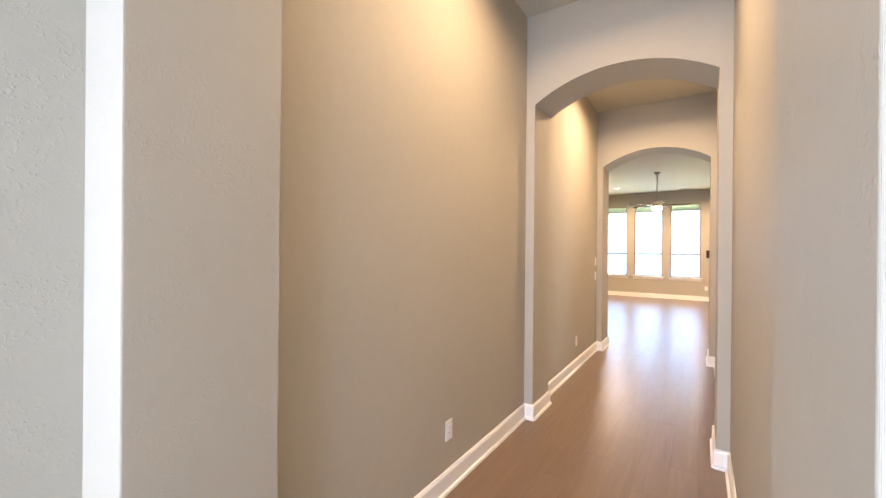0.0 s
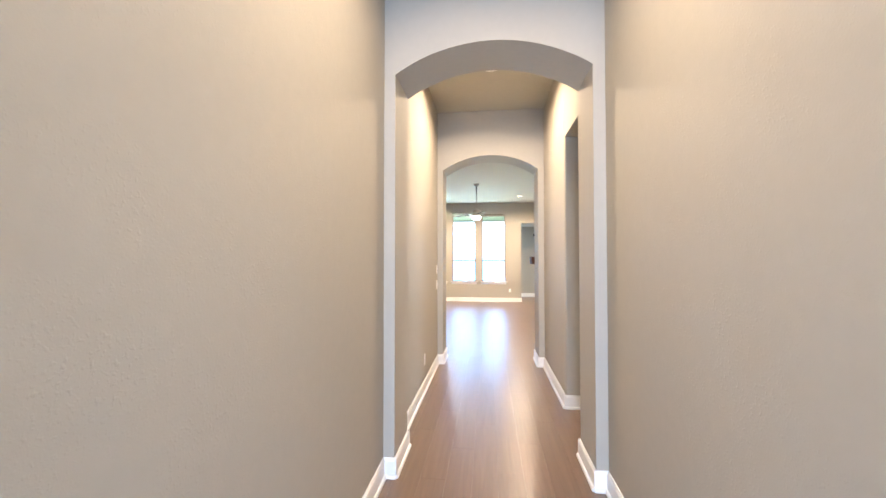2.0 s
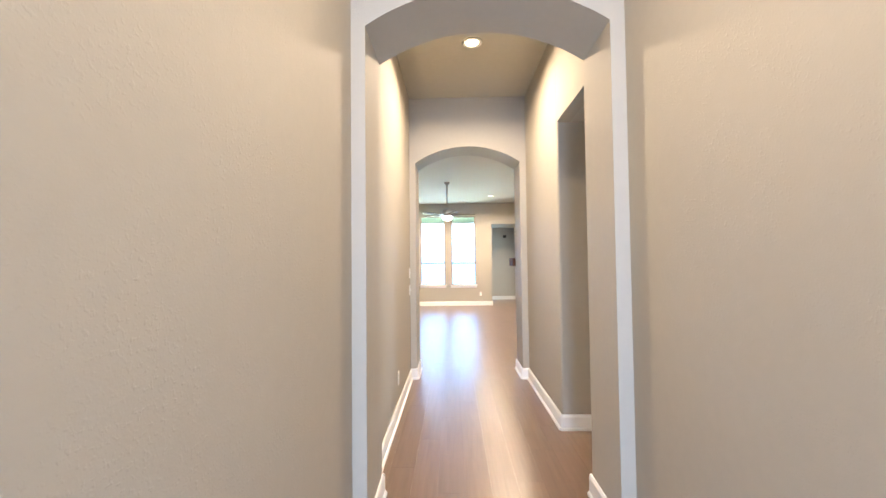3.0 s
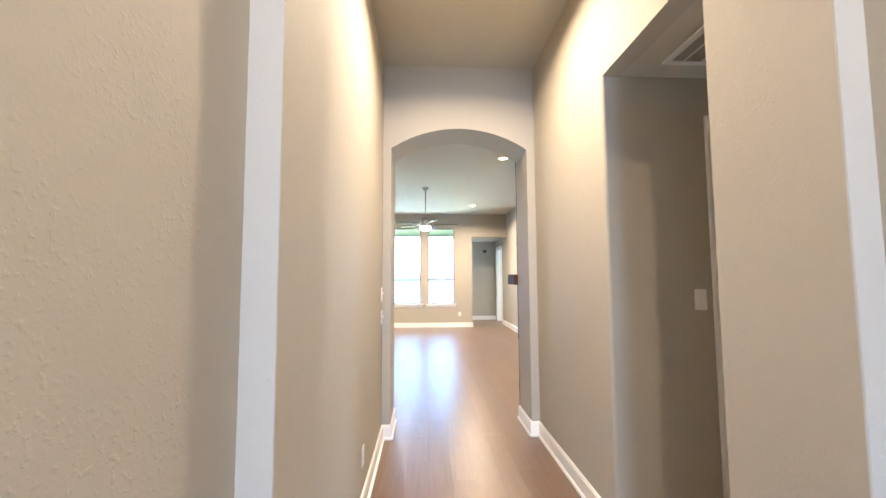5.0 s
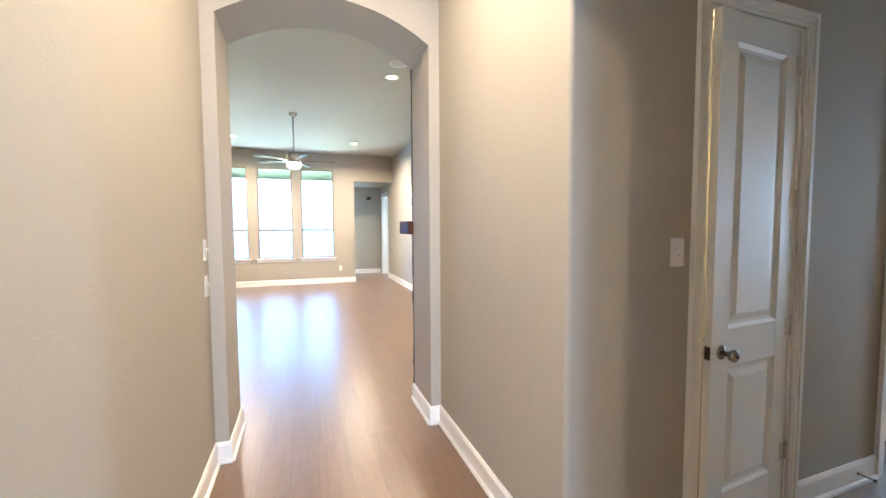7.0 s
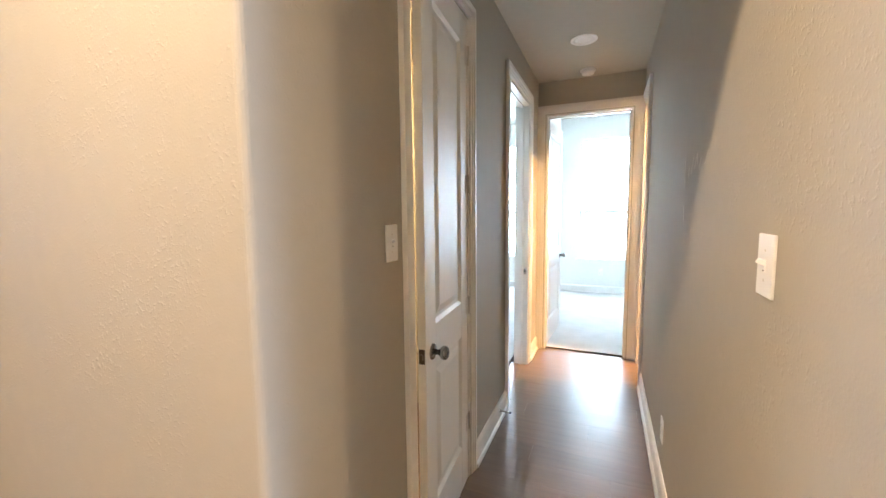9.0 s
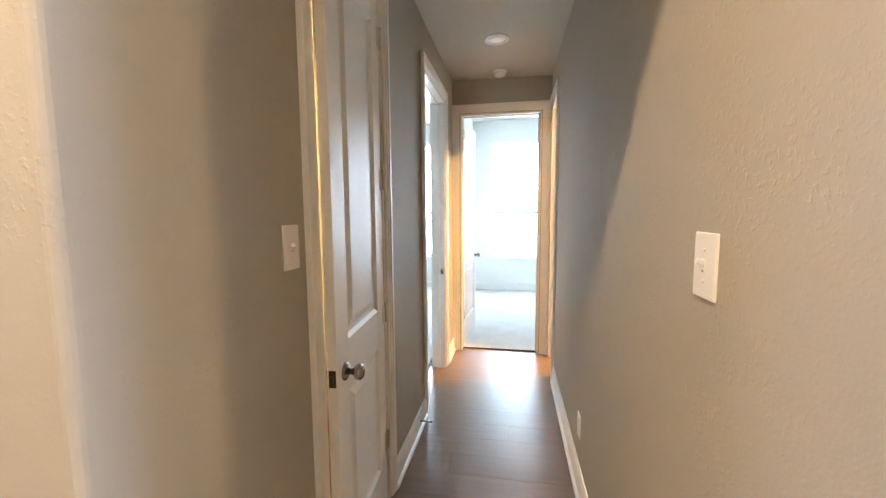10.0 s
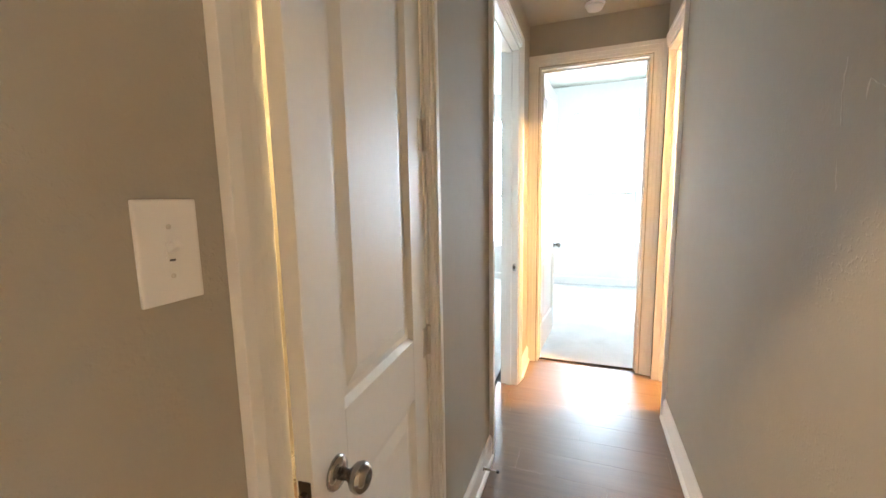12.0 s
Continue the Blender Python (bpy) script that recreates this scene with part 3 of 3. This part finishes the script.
for cx, cy in HALL_CANS:
    downlight(cx, cy, HALL_H)
for cx, cy in LIVING_CANS:
    downlight(cx, cy, LIV_H)
downlight(2.87, 4.32, SIDE_H, lit=False)
th = thing("ceiling_speaker", "round white ceiling speaker ring beside a downlight", "speaker", pose(0.34, 8.22, LIV_H))
part("ring", lathe([(0.115, 0), (0.115, -0.005), (0.10, -0.010), (0.09, -0.004)], 40), PLASTIC, th)
part("grille", lathe([(0.088, 0), (0.088, -0.004), (0.05, -0.007), (0.01, -0.008)], 32), GRILLE, th)

th = thing("smoke_detector", "round white smoke detector on the side hall ceiling", "smoke detector", pose(3.57, 4.32, SIDE_H))
part("base", lathe([(0.068, 0), (0.068, -0.010), (0.060, -0.012)], 36), PLASTIC, th)
part("cover", lathe([(0.056, -0.012), (0.056, -0.026), (0.050, -0.040), (0.030, -0.045), (0.01, -0.046)], 36), PLASTIC, th)


def wall_plate(name, label, category, m, kind="switch", w=0.076):
    """A plate lying in x and z with its face towards -y."""
    th = thing(name, label, category, m)
    h = 0.126
    part("cover_plate", box(-w / 2, w / 2, -0.006, 0, -h / 2, h / 2, bevel=0.0028), PLASTIC, th)
    if kind == "switch":
        part("toggle_collar", box(-0.006, 0.006, -0.0075, -0.0055, -0.013, 0.013, bevel=0.0008), PLASTIC, th)
        part("slot", box(-0.0036, 0.0036, -0.0080, -0.0060, -0.0115, -0.0092), DARKSLOT, th)
        part("toggle", box(-0.0048, 0.0048, -0.021, -0.004, -0.0055, 0.0045, bevel=0.002, m=Matrix.Translation((0, 0, 0.002)) @ Matrix.Rotation(radians(-24), 4, "X")), PLASTIC, th)
        for z in (-0.030, 0.030):
            part("screw", lathe([(0.0032, 0.0055), (0.0032, 0.0066), (0.001, 0.0069)], 10, Matrix.Translation((0, 0, z)) @ Matrix.Rotation(radians(90), 4, "X")), HINGE, th)
    elif kind == "outlet":
        for z in (-0.020, 0.020):
            r = part("receptacle", box(-0.017, 0.017, -0.0085, -0.0055, z - 0.014, z + 0.014, bevel=0.003), PLASTIC, th)
            for x in (-0.006, 0.006):
                part("slot", box(x - 0.001, x + 0.001, -0.0090, -0.0082, z - 0.003, z + 0.006), DARKSLOT, r)
        part("screw", lathe([(0.003, 0.0055), (0.003, 0.0066), (0.001, 0.0069)], 10, Matrix.Rotation(radians(90), 4, "X")), HINGE, th)
    else:
        part("module", box(-0.022, 0.022, -0.014, -0.0055, -0.032, 0.032, bevel=0.003), PLASTIC, th)
    return th


wall_plate("light_switch", "white toggle light switch beside the closet casing", "light switch", pose(0.747, YN, 1.384))
wall_plate("light_switch", "white toggle light switch on the side hall wall", "light switch", pose(0.560, YS, 1.376, 0, 0, 180), w=0.084)
wall_plate("light_switch", "white light switch plate beside the living room arch", "light switch", pose(XL, 6.215, 1.365, 0, 0, 90))
wall_plate("light_switch", "second white toggle switch below the first", "light switch", pose(XL, 6.215, 1.15, 0, 0, 90))
wall_plate("wall_outlet", "white duplex outlet low on the hall wall", "outlet", pose(XL, 2.10, 0.38, 0, 0, 90), kind="outlet")
wall_plate("wall_outlet", "white duplex outlet low on the hall wall past the arch", "outlet", pose(XL, 5.15, 0.36, 0, 0, 90), kind="outlet")
wall_plate("wall_outlet", "white duplex outlet low on the side hall wall", "outlet", pose(1.83, YS, 0.335, 0, 0, 180), kind="outlet")
wall_plate("wall_outlet", "white duplex outlet under the living room windows", "outlet", pose(0.14, FAR, 0.39), kind="outlet")
wall_plate("wall_outlet", "white duplex outlet under the bedroom window", "outlet", pose(XB, 4.20, 0.38, 0, 0, -90), kind="outlet")

# spring door stop on the baseboard
th = thing("door_stop", "metal spring door stop with rubber tip on baseboard", "door stop", Matrix.Translation((2.19, YN - 0.016, 0.070)) @ Matrix.Rotation(radians(90), 4, "X"))
prof = [(0.011, 0.0), (0.011, 0.003)]
for i in range(14):
    prof += [(0.0062, 0.004 + i * 0.0045), (0.0048, 0.0062 + i * 0.0045)]
part("spring", lathe(prof, 14), BRONZE, th)
part("tip", lathe([(0.0075, 0.067), (0.008, 0.070), (0.0075, 0.079), (0.004, 0.081)], 14), DARKSLOT, th, "dark rubber tip")

# return-air grille in the side hall ceiling
GX0, GX1, GY0, GY1 = 0.46, 1.12, 3.96, 4.63
th = thing("ceiling_vent", "white louvred return-air grille in the ceiling", "vent")
part("backing", box(GX0 + 0.03, GX1 - 0.03, GY0 + 0.03, GY1 - 0.03, SIDE_H - 0.004, SIDE_H - 0.001), DARKSLOT, th, "dark duct opening")
part("frame", boxes([(GX0, GX0 + 0.035, GY0, GY1, SIDE_H - 0.014, SIDE_H), (GX1 - 0.035, GX1, GY0, GY1, SIDE_H - 0.014, SIDE_H), (GX0 + 0.035, GX1 - 0.035, GY0, GY0 + 0.035, SIDE_H - 0.014, SIDE_H),
     (GX0 + 0.035, GX1 - 0.035, GY1 - 0.035, GY1, SIDE_H - 0.014, SIDE_H)], 0.003), GRILLE, th)
for i in range(1, 6):
    x = GX0 + i * (GX1 - GX0) / 6
    part("divider", box(x - 0.006, x + 0.006, GY0 + 0.035, GY1 - 0.035, SIDE_H - 0.014, SIDE_H - 0.004, bevel=0.002), GRILLE, th)
for i in range(40):
    x = GX0 + 0.045 + i * (GX1 - GX0 - 0.09) / 39
    part("slat", box(-0.0042, 0.0042, GY0 + 0.034, GY1 - 0.034, -0.0006, 0.0006, m=Matrix.Translation((x, 0, SIDE_H - 0.0075)) @ Matrix.Rotation(radians(38), 4, "Y")), LOUVRE, th)

# slim supply vent on the living room ceiling
th = thing("ceiling_register", "slim white supply register near the windows", "vent")
part("frame", boxes([(-0.65, -0.27, 13.96, 13.975, LIV_H - 0.008, LIV_H), (-0.65, -0.27, 14.085, 14.10, LIV_H - 0.008, LIV_H), (-0.65, -0.635, 13.975, 14.085, LIV_H - 0.008, LIV_H), (-0.285, -0.27, 13.975, 14.085, LIV_H - 0.008, LIV_H)]), GRILLE, th)
for i in range(6):
    part("slat", box(-0.634, -0.286, 13.982 + i * 0.018, 13.990 + i * 0.018, LIV_H - 0.007, LIV_H), GRILLE, th)

# ceiling fan
th = thing("ceiling_fan", "brushed nickel ceiling fan with dark blades and lit bowl", "ceiling fan", pose(-0.91, 10.81, LIV_H))
part("canopy", lathe([(0.068, 0), (0.068, -0.012), (0.055, -0.045), (0.020, -0.062), (0.014, -0.064)], 32), BRONZE, th)
part("downrod", lathe([(0.012, -0.055), (0.012, -0.66)], 16), BRONZE, th)
part("motor", lathe([(0.020, -0.64), (0.035, -0.66), (0.080, -0.675), (0.115, -0.705), (0.118, -0.77), (0.105, -0.79), (0.09, -0.80), (0.09, -0.83), (0.115, -0.84)], 40), BRONZE, th)
part("light_bowl", lathe([(0.112, -0.842), (0.122, -0.86), (0.112, -0.90), (0.08, -0.93), (0.035, -0.945), (0.008, -0.948)], 40), BOWL, th, "glowing frosted glass bowl")
for i in range(5):
    mm = Matrix.Rotation(radians(-2 + 72 * i), 4, "Z") @ Matrix.Translation((0, 0, -0.80)) @ Matrix.Rotation(radians(9), 4, "X")
    bl = prism([(0.20, -0.004), (0.68, -0.004), (0.70, 0.0), (0.68, 0.004), (0.20, 0.004)], -0.065, 0.065)
    for v in bl.verts:
        v.co.y *= 0.78 + 0.22 * min(1.0, (v.co.x - 0.20) / 0.35)
    bl.transform(mm)
    b = part("blade", bl, BLADE, th, "dark wood-finish blade")
    part("blade_iron", box(0.09, 0.24, -0.022, 0.022, -0.009, -0.004, bevel=0.002, m=mm), BRONZE, b)

# fireplace beside the arch
fp = thing("fireplace", "dark stacked-stone chimney breast beside the arch", "fireplace")
part("core", box(0.16, 1.55, A2[1], A2[1] + 0.13, 0, LIV_H - 0.01), STONE, fp)
rng = random.Random(4)
z = 0.0
while z < LIV_H - 0.02:
    hgt = min(rng.choice((0.06, 0.09, 0.12)), LIV_H - z)
    x = 0.13
    while x < 1.56:
        ln = min(rng.uniform(0.18, 0.46), 1.58 - x)
        part("stone", box(x + 0.002, x + ln - 0.002, A2[1] + 0.002, A2[1] + 0.15 + rng.uniform(0, 0.03), z + 0.002, z + hgt - 0.002, bevel=0.006), STONE, fp)
        x += ln
    z += hgt
mt = thing("mantel_shelf", "dark brown solid wood mantel beam", "mantel")
part("beam", box(0.065, 1.58, A2[1] + 0.03, A2[1] + 0.36, 1.435, 1.55, bevel=0.008), BEAM, mt)

# small dark sensor high in the passage
th = thing("wall_sensor", "small dark sensor high on the passage wall", "sensor", pose(1.22, 16.3, 2.42))
part("body", box(-0.06, 0.06, -0.05, 0, -0.05, 0.05, bevel=0.012), DARKSLOT, th)
part("bracket", box(-0.02, 0.02, -0.03, 0, 0.05, 0.09, bevel=0.004), BRONZE, th)

# scuff marks on the side hall wall
sc = thing("scuff_marks", "pale plaster scuffs on the greige wall", "scuff marks")
rng = random.Random(9)


def scuff(*corners):
    """One scratch: a thin raised ribbon through its corners, uneven in width."""
    line = []
    for (xa, za), (xb, zb) in zip(corners, corners[1:]):
        n = max(2, int(math.hypot(xb - xa, zb - za) / 0.012))
        line += [(xa + (xb - xa) * k / n + rng.uniform(-0.003, 0.003), za + (zb - za) * k / n + rng.uniform(-0.002, 0.002)) for k in range(n)]
    line.append(corners[-1])
    bm = bmesh.new()
    rows = []
    for k, (x, z) in enumerate(line):
        w = rng.uniform(0.0007, 0.0026) * (0.3 if k in (0, len(line) - 1) else 1.0)
        rows.append([bm.verts.new((x + dx * w, YS + dy, z + dx * 0.5 * w)) for dx, dy in ((-1, 0.0), (-0.5, 0.0009), (0.5, 0.0009), (1, 0.0))])
    for p, q in zip(rows, rows[1:]):
        for k in range(3):
            bm.faces.new((p[k], p[k + 1], q[k + 1], q[k]))
    bmesh.ops.recalc_face_normals(bm, faces=bm.faces[:])
    return part("scuff", bm, SCUFF, sc)


scuff((1.530, 1.722), (1.536, 1.650), (1.528, 1.578))
scuff((1.455, 1.618), (1.448, 1.655), (1.400, 1.630), (1.365, 1.690))
scuff((1.352, 1.640), (1.300, 1.692), (1.286, 1.650))
scuff((1.262, 1.630), (1.235, 1.672), (1.212, 1.664))
scuff((1.180, 1.640), (1.120, 1.690))
scuff((1.526, 1.510), (1.520, 1.440))

# ---- outside ----
structure("ground", box(-400, 400, -400, 400, -0.5, -0.15), GROUND, "dry lawn reaching to the horizon", "ground")
structure("patio", box(-3.9, 0.5, FAR + 0.16, 17.3, -0.15, -0.04), CONCRETE, "pale concrete patio slab", "patio")
pr = thing("porch_roof", "painted porch roof over the patio", "porch roof")
part("soffit", box(-4.2, 0.40, FAR + 0.17, 17.1, 3.04, 3.22), PORCH, pr)
part("post", box(-3.35, -3.15, 16.8, 17.0, -0.04, 3.04, bevel=0.01), PORCH, pr)
fn = thing("fence", "cedar board privacy fence behind the garden", "fence")
for i in range(90):
    part("board", box(-10 + i * 0.2 + 0.006, -10 + i * 0.2 + 0.194, 27.0, 27.02, -0.15, 1.62), CEDAR, fn)
for i in range(8):
    part("post", box(-10 + i * 2.5, -9.9 + i * 2.5, 27.02, 27.12, -0.15, 1.66), CEDAR, fn)
part("rail", box(-10, 8, 27.02, 27.06, 1.2, 1.29), CEDAR, fn)

HAZE = glow("bright_hazy_sky", (0.88, 0.95, 1.0), 1.15)
structure("backdrop_north", box(-60, 60, 60.0, 60.2, -0.15, 60), HAZE, "bright white hazy sky beyond the fence", "backdrop")
structure("backdrop_east", box(9.6, 9.7, 0.5, 10.5, -0.15, 6.5), HAZE, "bright white hazy sky beyond the bedrooms", "backdrop")

# ---- plank floor, laid along the hall ----
floor = structure("floor", boxes([(-4.0, 3.80, -3.2, 16.75, -0.16, -0.121)]), SUBFLOOR, "brown wood-look plank floor with soft sheen", "floor")
PW, PL = 0.18, 1.22
areas = [(-1.60, 0.62, -3.0, 0.38), (JL - 0.05, JR + 0.05, 0.38, 0.84), (XL, XR, 0.84, A2[0]), (JL - 0.05, JR + 0.05, A2[0], A2[1]), (XLIV0, XLIV1, A2[1], FAR), (0.53, 2.6, FAR, 16.35), (XR, XE + 0.045, YS - 0.03, YN + 0.03), (D3[0], D3[1], 1.9, YS - 0.03), (D2[0], D2[1], YN + 0.03, YN + 0.15), (0.42, 2.2, YN + 0.03, 5.7)]
unit = bmesh.new()
add_box(unit, 0, 1, 0, 1, -0.006, 0)
plank_me = bpy.data.meshes.new("plank")
unit.to_mesh(plank_me)
unit.free()
plank_me.materials.append(PLANK)
for ax0, ax1, ay0, ay1 in areas:
    i0, i1 = math.floor(ax0 / PW), math.ceil(ax1 / PW)
    for i in range(i0, i1):
        x0, x1 = max(ax0, i * PW), min(ax1, (i + 1) * PW)
        off = ((i * 0.37) % 1.0) * PL
        j = math.floor((ay0 - off) / PL)
        while off + j * PL < ay1:
            y0, y1 = max(ay0, off + j * PL), min(ay1, off + (j + 1) * PL)
            j += 1
            if x1 - x0 < 0.004 or y1 - y0 < 0.004:
                continue
            g = 0.0004
            ob = new("plank", plank_me)
            ob.matrix_world = Matrix.Translation((x0 + g, y0 + g, 0)) @ Matrix.Diagonal((x1 - x0 - 2 * g, y1 - y0 - 2 * g, 1, 1))
            ob.parent = floor
